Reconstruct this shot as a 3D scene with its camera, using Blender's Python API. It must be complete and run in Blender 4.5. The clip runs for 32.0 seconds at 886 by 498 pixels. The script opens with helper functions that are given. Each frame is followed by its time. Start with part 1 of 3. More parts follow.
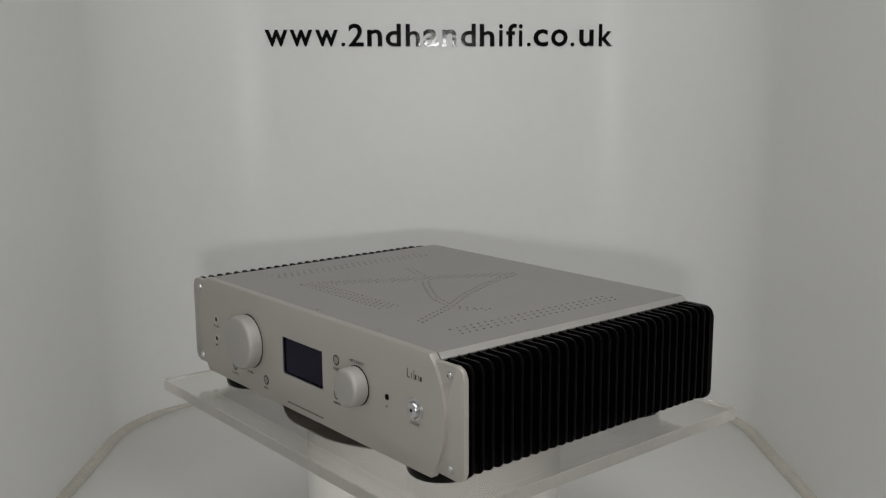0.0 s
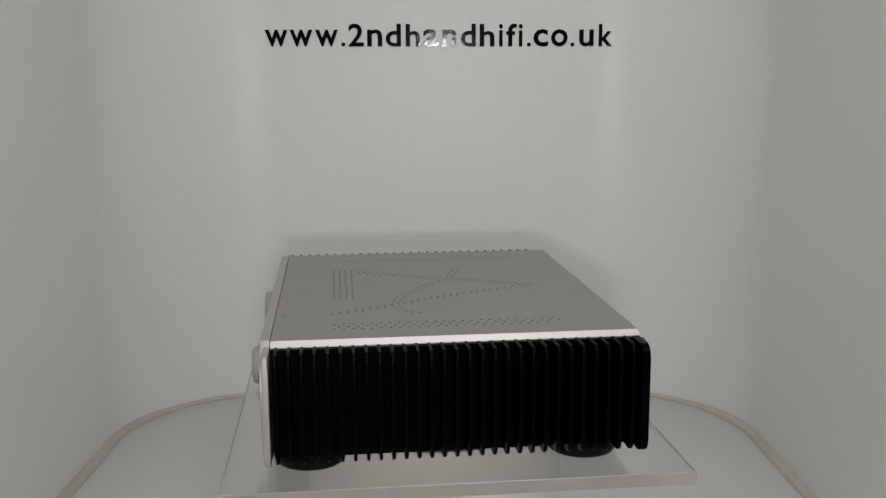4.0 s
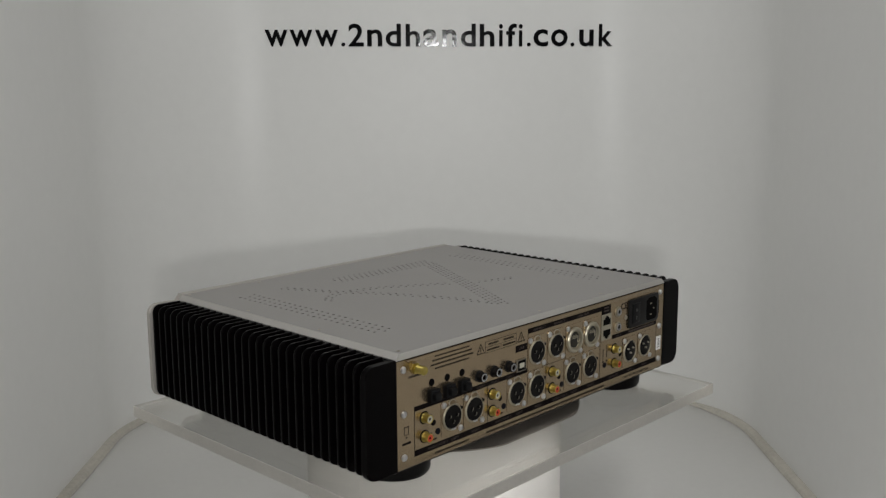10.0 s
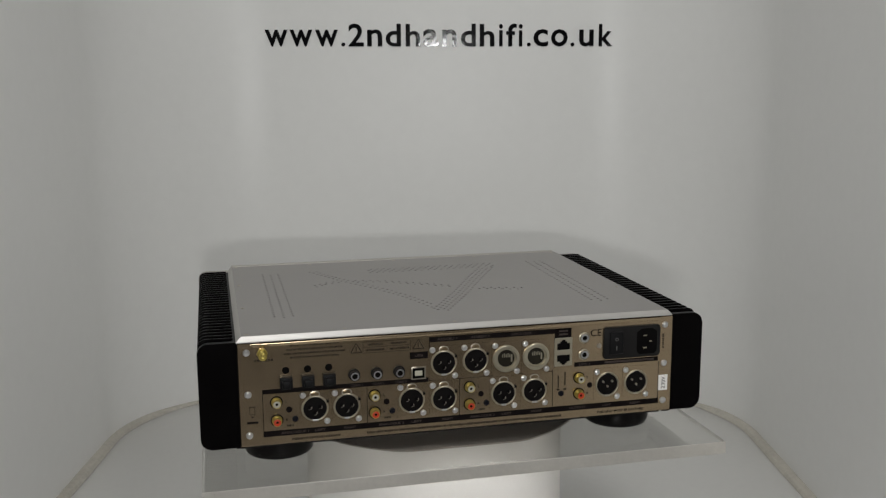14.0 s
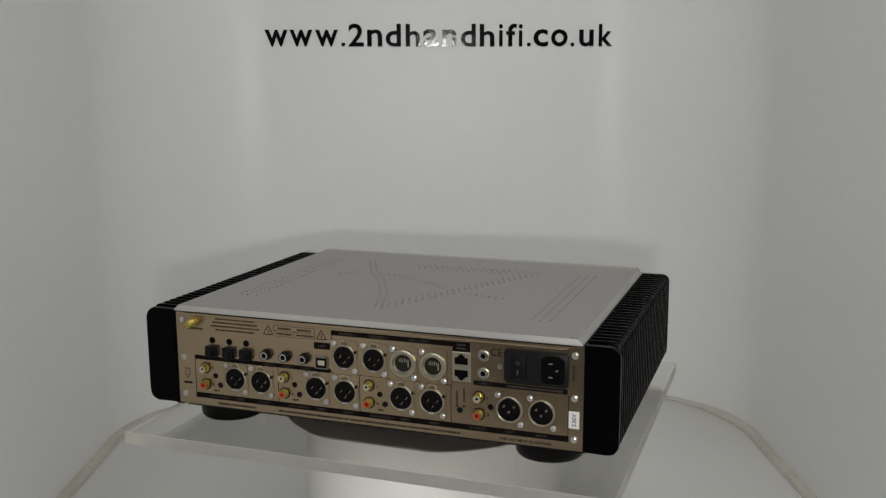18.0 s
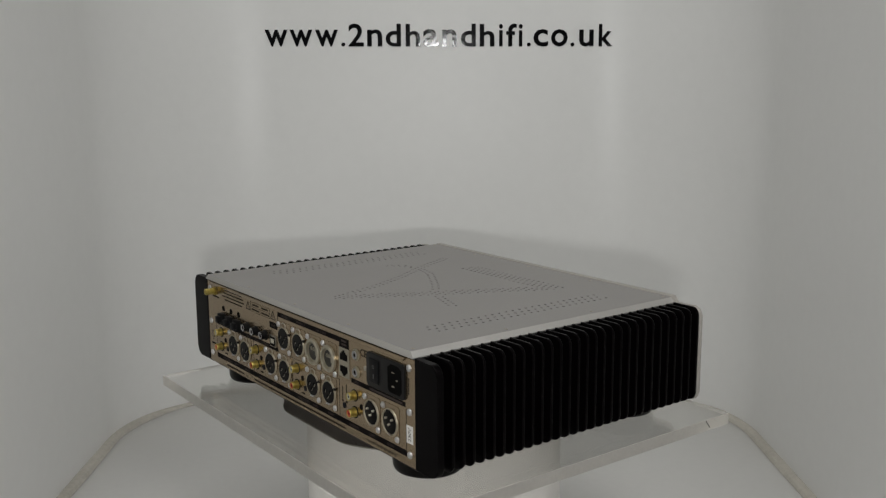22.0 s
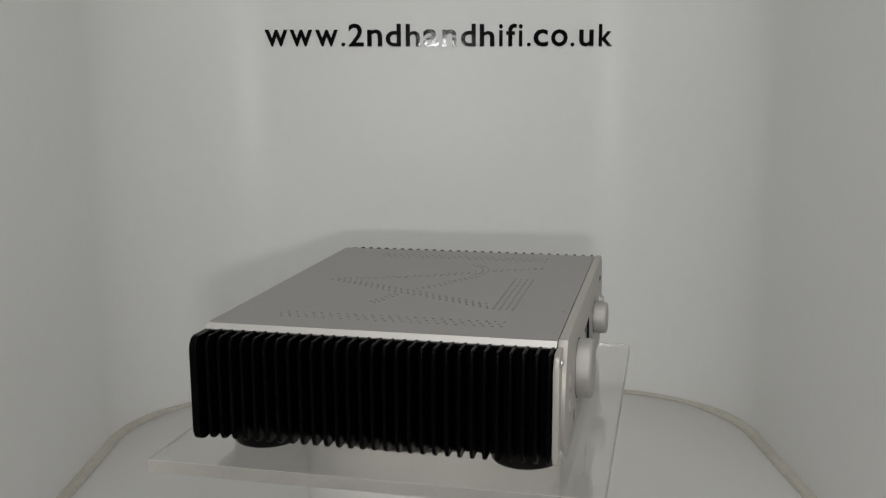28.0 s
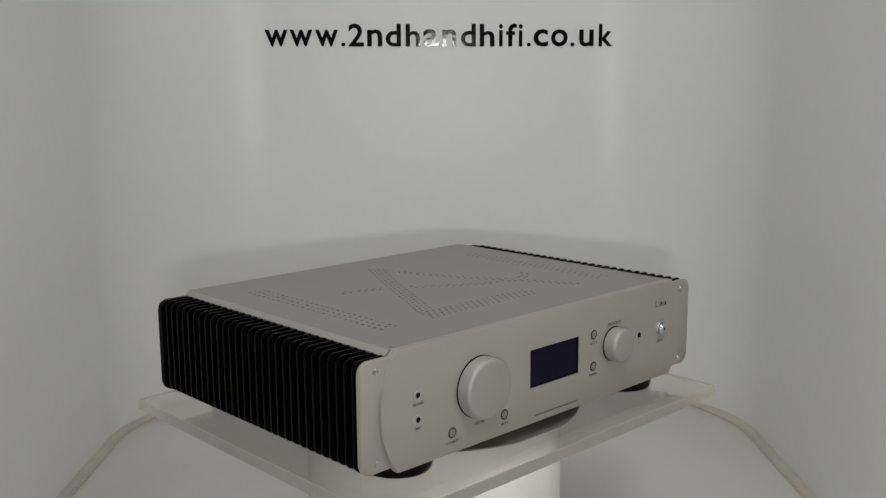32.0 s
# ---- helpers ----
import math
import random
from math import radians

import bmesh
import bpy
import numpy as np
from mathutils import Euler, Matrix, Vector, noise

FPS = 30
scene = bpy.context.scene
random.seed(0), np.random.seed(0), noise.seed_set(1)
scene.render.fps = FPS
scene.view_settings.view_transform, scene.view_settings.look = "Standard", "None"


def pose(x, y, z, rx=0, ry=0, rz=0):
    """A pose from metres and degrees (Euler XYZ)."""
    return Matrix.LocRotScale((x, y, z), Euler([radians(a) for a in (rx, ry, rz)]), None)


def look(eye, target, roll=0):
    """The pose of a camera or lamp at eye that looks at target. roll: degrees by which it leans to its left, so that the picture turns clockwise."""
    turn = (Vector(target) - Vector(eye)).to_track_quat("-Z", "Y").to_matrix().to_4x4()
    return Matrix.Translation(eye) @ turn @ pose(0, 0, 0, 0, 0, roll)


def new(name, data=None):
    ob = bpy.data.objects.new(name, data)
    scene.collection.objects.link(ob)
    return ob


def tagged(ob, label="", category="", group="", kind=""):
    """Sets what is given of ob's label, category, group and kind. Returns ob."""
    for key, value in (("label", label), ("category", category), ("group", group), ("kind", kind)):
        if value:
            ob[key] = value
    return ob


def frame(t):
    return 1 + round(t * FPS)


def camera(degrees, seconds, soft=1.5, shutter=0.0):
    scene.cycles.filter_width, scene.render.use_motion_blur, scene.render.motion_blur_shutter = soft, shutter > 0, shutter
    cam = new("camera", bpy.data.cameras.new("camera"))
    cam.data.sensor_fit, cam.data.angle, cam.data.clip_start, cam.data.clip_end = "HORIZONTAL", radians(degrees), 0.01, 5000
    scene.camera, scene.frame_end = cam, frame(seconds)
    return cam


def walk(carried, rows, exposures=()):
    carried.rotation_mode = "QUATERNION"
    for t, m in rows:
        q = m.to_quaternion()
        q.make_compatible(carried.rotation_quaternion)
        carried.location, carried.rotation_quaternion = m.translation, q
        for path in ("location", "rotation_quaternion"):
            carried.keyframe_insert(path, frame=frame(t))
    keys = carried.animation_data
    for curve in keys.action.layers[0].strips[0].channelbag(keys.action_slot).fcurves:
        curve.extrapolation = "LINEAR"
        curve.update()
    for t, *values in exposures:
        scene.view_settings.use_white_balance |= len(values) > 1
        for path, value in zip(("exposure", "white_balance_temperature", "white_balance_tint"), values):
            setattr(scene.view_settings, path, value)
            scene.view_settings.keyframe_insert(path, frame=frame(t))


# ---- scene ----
# The clip's camera stands still before a lit display booth; an amplifier turns on a clear board.
FLOOR_TO_SCREW = 0.22          # the lower panel screws stand this high over the booth floor
BOARD_TOP, FOOT = 0.195, 25.0  # the board's face over the booth floor in metres, and the feet under the screws in millimetres
EYE = (0.0, -0.9618, 0.2949 + FLOOR_TO_SCREW)
cam = camera(48.32, 32.0, soft=1.3)
STAND = Matrix.Translation(EYE) @ Matrix.Rotation(radians(-0.731), 4, "Z") @ Matrix.Rotation(radians(90 - 10.115), 4, "X") @ Matrix.Rotation(radians(-0.316), 4, "Z")
walk(cam, [(0.0, STAND), (32.0, STAND)], exposures=[(0.0, 0.0, 6500, 10), (32.0, 0.0, 6500, 10)])

# ---- light: a panel on the room's ceiling, and three small lamps behind the camera ----
world = bpy.data.worlds.new("world")
scene.world = world
world.use_nodes = True
world.node_tree.nodes["Background"].inputs["Color"].default_value = (0.9, 0.95, 1.0, 1)
world.node_tree.nodes["Background"].inputs["Strength"].default_value = 0.02


def area(name, eye, target, sx, sy, watts, colour):
    data = bpy.data.lights.new(name, "AREA")
    data.shape, data.size, data.size_y, data.energy, data.color = "RECTANGLE", sx, sy, watts, colour
    ob = new(name, data)
    ob.matrix_world = look(eye, target)
    return ob


area("key_light", (0.26, -0.72, 1.12), (0.0, 0.2, 0.3), 0.2, 0.2, 2.75, (0.985, 0.99, 0.985))
area("ceiling_light", (-0.16, -0.35, 1.9), (0.0, 0.0, 0.0), 1.2, 0.8, 6.7, (1.0, 1.0, 0.98))
area("camera_lamp", (0.015, -1.15, 0.442), (0.0, 0.4, 0.35), 0.07, 0.04, 2.6, (1.0, 1.0, 0.98))
area("spot_lamp", (0.033, -1.3, 0.594), (0.0, 0.6, 0.55), 0.105, 0.05, 0.72, (1.0, 1.0, 1.0))


# ---- materials ----
def material(name, colour, rough=0.5, metal=0.0, vary=0.06, scale=40.0, fine=600.0, bump=0.0, stretch=(1, 1, 1), spec=0.5, coat=0.0):
    """A surface with broad blotches, a fine grain and a little relief."""
    m = bpy.data.materials.new(name)
    m.use_nodes = True
    nt = m.node_tree
    b = nt.nodes["Principled BSDF"]
    b.inputs["Metallic"].default_value = metal
    b.inputs["Specular IOR Level"].default_value = spec
    b.inputs["Coat Weight"].default_value = coat
    co = nt.nodes.new("ShaderNodeTexCoord")
    mp = nt.nodes.new("ShaderNodeMapping")
    mp.inputs["Scale"].default_value = stretch
    nt.links.new(co.outputs["Object"], mp.inputs["Vector"])
    big, small = nt.nodes.new("ShaderNodeTexNoise"), nt.nodes.new("ShaderNodeTexNoise")
    big.inputs["Scale"].default_value, small.inputs["Scale"].default_value = scale, fine
    big.inputs["Detail"].default_value = 4
    for n in (big, small):
        nt.links.new(mp.outputs["Vector"], n.inputs["Vector"])
    mix = nt.nodes.new("ShaderNodeMix")
    mix.inputs["Factor"].default_value = 0.4
    nt.links.new(big.outputs["Fac"], mix.inputs["A"])
    nt.links.new(small.outputs["Fac"], mix.inputs["B"])
    ramp = nt.nodes.new("ShaderNodeMapRange")
    ramp.inputs["From Min"].default_value, ramp.inputs["From Max"].default_value = 0.3, 0.7
    ramp.inputs["To Min"].default_value, ramp.inputs["To Max"].default_value = 1 - vary, 1 + vary
    nt.links.new(mix.outputs["Result"], ramp.inputs["Value"])
    mul = nt.nodes.new("ShaderNodeVectorMath")
    mul.operation = "SCALE"
    mul.inputs[0].default_value = colour
    nt.links.new(ramp.outputs["Result"], mul.inputs["Scale"])
    nt.links.new(mul.outputs["Vector"], b.inputs["Base Color"])
    rr = nt.nodes.new("ShaderNodeMapRange")
    rr.inputs["To Min"].default_value, rr.inputs["To Max"].default_value = max(rough - 0.06, 0.02), rough + 0.06
    nt.links.new(big.outputs["Fac"], rr.inputs["Value"])
    nt.links.new(rr.outputs["Result"], b.inputs["Roughness"])
    if bump:
        bp = nt.nodes.new("ShaderNodeBump")
        bp.inputs["Strength"].default_value, bp.inputs["Distance"].default_value = bump, 0.0005
        nt.links.new(small.outputs["Fac"], bp.inputs["Height"])
        nt.links.new(bp.outputs["Normal"], b.inputs["Normal"])
    return m


SHEET = material("white_sheet", (0.76, 0.76, 0.745), 0.375, vary=0.02, scale=3, fine=60, bump=0.02)
BASE = material("white_base", (0.635, 0.63, 0.61), 0.3, vary=0.03, scale=4, fine=90, bump=0.03)
BEAD = material("sealant", (0.47, 0.445, 0.39), 0.45, vary=0.16, scale=25, fine=200, bump=0.25)
WHITE = material("white_plastic", (0.78, 0.76, 0.725), 0.7, vary=0.03, scale=10)
WOOD = material("brown_floor_boards", (0.23, 0.145, 0.075), 0.5, vary=0.25, scale=6, fine=60, stretch=(8, 1, 1))
# lighter than the dark room would be, to bounce soft light forward
ROOM = material("room_bounce_paint", (0.46, 0.45, 0.43), 0.8, vary=0.04, scale=2, fine=30)
VINYL = material("black_vinyl", (0.004, 0.004, 0.005), 0.06, vary=0.2, scale=30, fine=220, bump=0.10, spec=0.45)
ALU = material("silver_anodised", (0.468, 0.443, 0.41), 0.5, 0.55, vary=0.02, scale=30, fine=2500, bump=0.06)
KNOB = material("silver_knob", (0.43, 0.415, 0.395), 0.6, 0.55, vary=0.03, scale=40, fine=1800, bump=0.08)
ALU_TOP = material("silver_top", (0.345, 0.332, 0.317), 0.5, 0.5, vary=0.02, scale=20, fine=2500, bump=0.06)
BRUSHED = material("brushed_silver", (0.68, 0.68, 0.67), 0.34, 1.0, vary=0.05, scale=60, fine=1500, stretch=(1, 0.1, 1), bump=0.05)
REAR = material("warm_nickel_panel", (0.35, 0.27, 0.178), 0.225, 0.88, vary=0.06, scale=40, fine=1500, stretch=(0.06, 1, 1), bump=0.03)
FIN = material("black_anodised", (0.0013, 0.0009, 0.0011), 0.32, 0.0, vary=0.15, scale=40, fine=900, bump=0.03, spec=0.05)
BLACK = material("black_plastic", (0.0045, 0.0045, 0.005), 0.5, vary=0.1, spec=0.15)
RUBBER = material("black_rubber", (0.003, 0.0025, 0.0025), 0.3, vary=0.15, spec=0.12)
# near-black colour put in for the shade inside holes, gaps and recesses
DARK = material("dark_inside", (0.0025, 0.0022, 0.0022), 0.8, vary=0.1, spec=0.06)
LINING = material("grey_lining", (0.07, 0.066, 0.062), 0.7, vary=0.1)
PRINT = material("black_print", (0.0045, 0.0028, 0.0028), 0.7, vary=0.1, spec=0.08)
INK = material("grey_ink", (0.06, 0.056, 0.052), 0.7, vary=0.1, spec=0.2)
REAR_INK = material("brown_black_ink", (0.026, 0.019, 0.013), 0.7, vary=0.1, spec=0.15)
PALE = material("pale_print", (0.062, 0.048, 0.042), 0.7, vary=0.05, spec=0.2)
PALE_INK = material("worn_white_print", (0.10, 0.097, 0.094), 0.6, vary=0.1)
FAINT = material("faint_print", (0.10, 0.092, 0.086), 0.7, vary=0.1, spec=0.2)
CHROME = material("chrome", (0.60, 0.60, 0.61), 0.3, 1.0, vary=0.03)
NICKEL = material("nickel_ring", (0.47, 0.43, 0.36), 0.33, 1.0, vary=0.05)
GOLD = material("gold_plate", (0.47, 0.375, 0.105), 0.34, 1.0, vary=0.06)
CUT = material("cut_silver_edge", (0.56, 0.545, 0.52), 0.48, 0.85, vary=0.03, scale=30, fine=1500)
CHARCOAL = material("charcoal_plastic", (0.0095, 0.009, 0.009), 0.4, vary=0.1, spec=0.16)
BLUE = material("blue_black_plastic", (0.0035, 0.004, 0.008), 0.4, vary=0.1, spec=0.15)
RED = material("red_insert", (0.50, 0.05, 0.018), 0.35, vary=0.05)
CREAM = material("white_insert", (0.43, 0.41, 0.33), 0.35, vary=0.05)
INSERT = material("black_socket_insert", (0.0042, 0.0034, 0.0034), 0.4, vary=0.1, spec=0.1)
# the port cup's inner shade, put into a near-black colour
WELL = material("shaded_well", (0.014, 0.012, 0.008), 0.3, vary=0.25, scale=200, fine=900, spec=0.25)
RIM = material("dull_nickel_rim", (0.37, 0.33, 0.25), 0.38, 0.85, vary=0.08)
CUP = material("pale_nickel_cup", (0.42, 0.385, 0.30), 0.34, 0.8, vary=0.06)
TIN = material("tinned_steel", (0.29, 0.262, 0.215), 0.3, 1.0, vary=0.08)
BRASS = material("dull_brass_latch", (0.25, 0.19, 0.115), 0.3, 1.0, vary=0.08)
CAP = material("grey_button_cap", (0.30, 0.275, 0.265), 0.45, 0.5, vary=0.05)
PAPER = material("white_label", (0.78, 0.77, 0.74), 0.6, vary=0.03)
SCREEN = material("display_glass", (0.0055, 0.0044, 0.0165), 0.08, vary=0.05, spec=0.09)
GREY = material("grey_disc", (0.215, 0.19, 0.168), 0.5, vary=0.05)
EDGE = material("frosted_acrylic_edge", (0.73, 0.70, 0.645), 0.3, vary=0.08, scale=30, fine=300, bump=0.2)
EDGE.node_tree.nodes["Principled BSDF"].inputs["Transmission Weight"].default_value = 0.5
EDGE.node_tree.nodes["Principled BSDF"].inputs["IOR"].default_value = 1.49
# tinted to darken the pillar below, since the board casts no shadow
ACRYLIC = material("clear_acrylic", (0.85, 0.845, 0.82), 0.02, vary=0.01, scale=8, fine=200)
ACRYLIC.node_tree.nodes["Principled BSDF"].inputs["Transmission Weight"].default_value = 1.0
ACRYLIC.node_tree.nodes["Principled BSDF"].inputs["IOR"].default_value = 1.49


# ---- mesh helpers ----
def put(name, bm, mats, smooth=False):
    me = bpy.data.meshes.new(name)
    bmesh.ops.recalc_face_normals(bm, faces=bm.faces)
    bm.to_mesh(me)
    bm.free()
    for m in (mats if isinstance(mats, (list, tuple)) else [mats]):
        me.materials.append(m)
    if smooth:
        me.shade_smooth()
        me.set_sharp_from_angle(angle=radians(35))
    return me


def part(name, bm, mat, parent, label="", smooth=True):
    """Links a bmesh as one mesh object under a thing or a part."""
    ob = new(name, bm if isinstance(bm, bpy.types.Mesh) else put(name, bm, mat, smooth))
    ob.parent = parent
    return tagged(ob, label=label)


def thing(name, bm, mat, label, category, group="", kind="", smooth=True):
    return tagged(new(name, put(name, bm, mat, smooth)), label, category, group, kind)


def box(x0, x1, y0, y1, z0, z1, bevel=0.0, seg=2, bm=None):
    """A box in metres, its edges rounded by bevel."""
    own = bmesh.new()
    bmesh.ops.create_cube(own, size=1.0, matrix=Matrix.Translation(((x0 + x1) / 2, (y0 + y1) / 2, (z0 + z1) / 2)) @ Matrix.Diagonal((x1 - x0, y1 - y0, z1 - z0, 1)))
    if bevel:
        bmesh.ops.bevel(own, geom=own.edges[:], offset=bevel, segments=seg, affect="EDGES", profile=0.5)
    return join(bm, own)


def join(bm, own):
    if bm is None:
        return own
    me = bpy.data.meshes.new("tmp")
    own.to_mesh(me)
    own.free()
    bm.from_mesh(me)
    bpy.data.meshes.remove(me)
    return bm


def slab(outline, y0, y1, bevel=0.0, bm=None, axis="y"):
    """A plate: an outline of (x, z) pushed from y0 to y1; its outer rims rounded."""
    own = bmesh.new()
    at = (lambda a, b, c: (a, c, b)) if axis == "y" else (lambda a, b, c: (a, b, c)) if axis == "z" else (lambda a, b, c: (c, a, b))
    low = [own.verts.new(at(a, b, y0)) for a, b in outline]
    high = [own.verts.new(at(a, b, y1)) for a, b in outline]
    own.faces.new(low)
    own.faces.new(high[::-1])
    rims = []
    for i in range(len(low)):
        j = (i + 1) % len(low)
        own.faces.new((low[j], low[i], high[i], high[j]))
    if bevel:
        own.edges.ensure_lookup_table()
        for ring in (low, high):
            for i in range(len(ring)):
                rims.append(own.edges.get((ring[i], ring[(i + 1) % len(ring)])))
        bmesh.ops.bevel(own, geom=rims, offset=bevel, segments=2, affect="EDGES", profile=0.5)
    return join(bm, own)


def rounded(x0, x1, z0, z1, r, corners="abcd", seg=6):
    """A rectangle's outline with the named corners rounded: a low-left, b low-right, c high-right, d high-left."""
    pts = []
    for name, cx, cz, start in (("a", x0 + r, z0 + r, 180), ("b", x1 - r, z0 + r, 270), ("c", x1 - r, z1 - r, 0), ("d", x0 + r, z1 - r, 90)):
        if name in corners:
            pts += [(cx + r * math.cos(radians(start + 90 * i / seg)), cz + r * math.sin(radians(start + 90 * i / seg))) for i in range(seg + 1)]
        else:
            pts.append((x0 if name in "ad" else x1, z0 if name in "ab" else z1))
    return pts


def lathe(profile, centre, way=(0, -1, 0), seg=24, bm=None):
    """A turned body: profile of (radius, height) along the way from centre."""
    own = bmesh.new()
    turn = Vector(way).to_track_quat("Z", "Y").to_matrix().to_4x4()
    m = Matrix.Translation(centre) @ turn
    rings = []
    for r, h in profile:
        if r < 1e-6:
            rings.append([own.verts.new(m @ Vector((0, 0, h)))])
        else:
            rings.append([own.verts.new(m @ Vector((r * math.cos(2 * math.pi * i / seg), r * math.sin(2 * math.pi * i / seg), h))) for i in range(seg)])
    for a, b in zip(rings, rings[1:]):
        for i in range(seg):
            j = (i + 1) % seg
            if len(a) == 1 and len(b) > 1:
                own.faces.new((a[0], b[i], b[j]))
            elif len(b) == 1 and len(a) > 1:
                own.faces.new((a[i], a[j], b[0]))
            elif len(a) > 1:
                own.faces.new((a[i], a[j], b[j], b[i]))
    return join(bm, own)


def letters(words, size, depth=0.0, bold=0.0, width=None):
    """A mesh of words in the built-in font in the XY plane, centred along x."""
    cu = bpy.data.curves.new("letters", "FONT")
    cu.body, cu.size, cu.align_x, cu.extrude, cu.offset, cu.resolution_u = words, size, "CENTER", depth, bold, 3
    ob = new("letters", cu)
    bpy.context.view_layer.update()
    me = bpy.data.meshes.new_from_object(ob.evaluated_get(bpy.context.evaluated_depsgraph_get()))
    bpy.data.objects.remove(ob)
    bpy.data.curves.remove(cu)
    if width:
        xs = [v.co.x for v in me.vertices]
        k, mid = width / (max(xs) - min(xs)), (max(xs) + min(xs)) / 2
        for v in me.vertices:
            v.co.x = (v.co.x - mid) * k
    return me


# ---- the booth ----
SIDE, BACK_Y, BEND, POWER, MIDDLE = 0.463, 0.594, 0.22, 2.0, 0.003


def wall_plan(off=0.0):
    """The bent sheet's line on the floor, from the mouth round the back to the mouth: flat behind, with two wide bends."""
    r = BEND + off
    side = [(SIDE + off, -0.70 + 0.107 * i) for i in range(11)]
    bend = []
    for i in range(33):
        a = math.pi / 2 * i / 32
        bend.append((SIDE - BEND + r * math.cos(a) ** (2 / POWER), BACK_Y - BEND + r * math.sin(a) ** (2 / POWER)))
    back = [(0.24 - 0.04 * i, BACK_Y + off) for i in range(7)]
    half = side[:-1] + bend + back
    return [(MIDDLE - x, y) for x, y in half] + [(MIDDLE + x, y) for x, y in half[-2::-1]]


def wall_y(x):
    d = max(abs(x - MIDDLE) - (SIDE - BEND), 0) / BEND
    return BACK_Y - BEND + BEND * (1 - d ** POWER) ** (1 / POWER)


def booth():
    inner, outer = wall_plan(), wall_plan(0.006)
    bm = bmesh.new()
    rows = []
    for (xi, yi), (xo, yo) in zip(inner, outer):
        rows.append([bm.verts.new(p) for p in ((xi, yi, 0), (xi, yi, 0.95), (xo, yo, 0.95), (xo, yo, 0))])
    for a, b in zip(rows, rows[1:]):
        for k in range(4):
            bm.faces.new((a[k], b[k], b[(k + 1) % 4], a[(k + 1) % 4]))
    bm.faces.new(rows[0])
    bm.faces.new(rows[-1][::-1])
    thing("wall_back", bm, SHEET, "white bent plastic sheet wall round the booth", "wall", kind="structure")
    bm = box(-0.56, 0.56, -0.71, 0.76, -0.04, 0.0, 0.004)
    thing("floor", bm, BASE, "glossy white booth floor panel", "floor", kind="structure")
    # sealant bead in the joint, thicker in the two bends
    bm = bmesh.new()
    rings = []
    line = wall_plan(-0.004)
    for i, (x, y) in enumerate(line):
        a, b = line[max(i - 1, 0)], line[min(i + 1, len(line) - 1)]
        t = Vector((b[0] - a[0], b[1] - a[1], 0)).normalized()
        n = Vector((-t.y, t.x, 0))
        bend = math.exp(-((abs(x) - 0.455) / 0.03) ** 2) * (1 if y > 0.2 else 0.8)
        r = 0.0038 + 0.0028 * bend + 0.0014 * noise.noise((x * 9, y * 9, 0))
        rings.append([bm.verts.new(Vector((x, y, 0.001)) + n * (r * 1.4 * math.cos(k * math.pi / 4)) + Vector((0, 0, r * math.sin(k * math.pi / 4)))) for k in range(8)])
    for a, b in zip(rings, rings[1:]):
        for k in range(8):
            bm.faces.new((a[k], b[k], b[(k + 1) % 8], a[(k + 1) % 8]))
    thing("trim", bm, BEAD, "uneven translucent sealant bead along the wall foot", "trim", kind="structure")
    # the web address on the back wall
    sign = tagged(new("wall_lettering"), "black glossy vinyl web address stuck on the back wall", "lettering")
    sign.location = (0.017, wall_y(0.017), 0.555)
    widths = ((-0.2596, 40.4, 29), (-0.2205, 40.4, 29), (-0.1801, 40.4, 29), (-0.1391, 6.9, 7), (-0.1276, 27, 39.5), (-0.0979, 26.5, 29.6), (-0.0686, 27, 39.5), (-0.0369, 25.5, 39),
              (-0.0093, 27.5, 30), (0.0208, 26, 29.6), (0.0505, 26.5, 39.5), (0.0806, 26, 39), (0.1111, 6.9, 39), (0.1226, 18.5, 39.5), (0.1424, 6.9, 39), (0.1556, 6.9, 7),
              (0.1659, 26, 30), (0.1939, 29.5, 30), (0.2248, 6.9, 7), (0.2388, 25.5, 29.4), (0.2697, 24, 39))
    for ch, (left, w, h) in zip("www.2ndhandhifi.co.uk", widths):
        me = letters(ch, 0.05, 0.0, 0.0009)
        lo = [min(v.co[k] for v in me.vertices) for k in (0, 1)]
        hi = [max(v.co[k] for v in me.vertices) for k in (0, 1)]
        for v in me.vertices:
            x = 0.9713 * (left + 0.0008976 * w * (v.co.x - lo[0]) / (hi[0] - lo[0]))
            z = 0.000872 * h * (v.co.y - lo[1]) / (hi[1] - lo[1])
            v.co = (x - 0.017, wall_y(x) - 0.0012 - wall_y(0.017), z - 0.005 * x)
        me.materials.append(VINYL)
        part("letter", me, VINYL, sign)
    # an unseen room shell round the booth, added to bounce soft light
    for name, args in (("wall_west", (-2.6, -2.5, -3.0, 2.0, -0.9, 2.0)), ("wall_east", (2.5, 2.6, -3.0, 2.0, -0.9, 2.0)),
                       ("wall_north", (-2.6, 2.6, 2.0, 2.1, -0.9, 2.0)), ("wall_south", (-2.6, 2.6, -3.1, -3.0, -0.9, 2.0)),
                       ("ceiling", (-2.6, 2.6, -3.1, 2.1, 2.0, 2.1)), ("ground", (-2.6, 2.6, -3.1, 2.1, -1.0, -0.9))):
        thing(name, box(*args), WOOD if name == "ground" else ROOM, "unseen plain grey painted room surface, added to bounce soft light", name.split("_")[0], kind="structure", smooth=False)
    thing("booth_table", box(-0.5, 0.5, -0.62, 0.7, -0.9, -0.041, 0.005), WHITE, "white table under the display booth", "table")


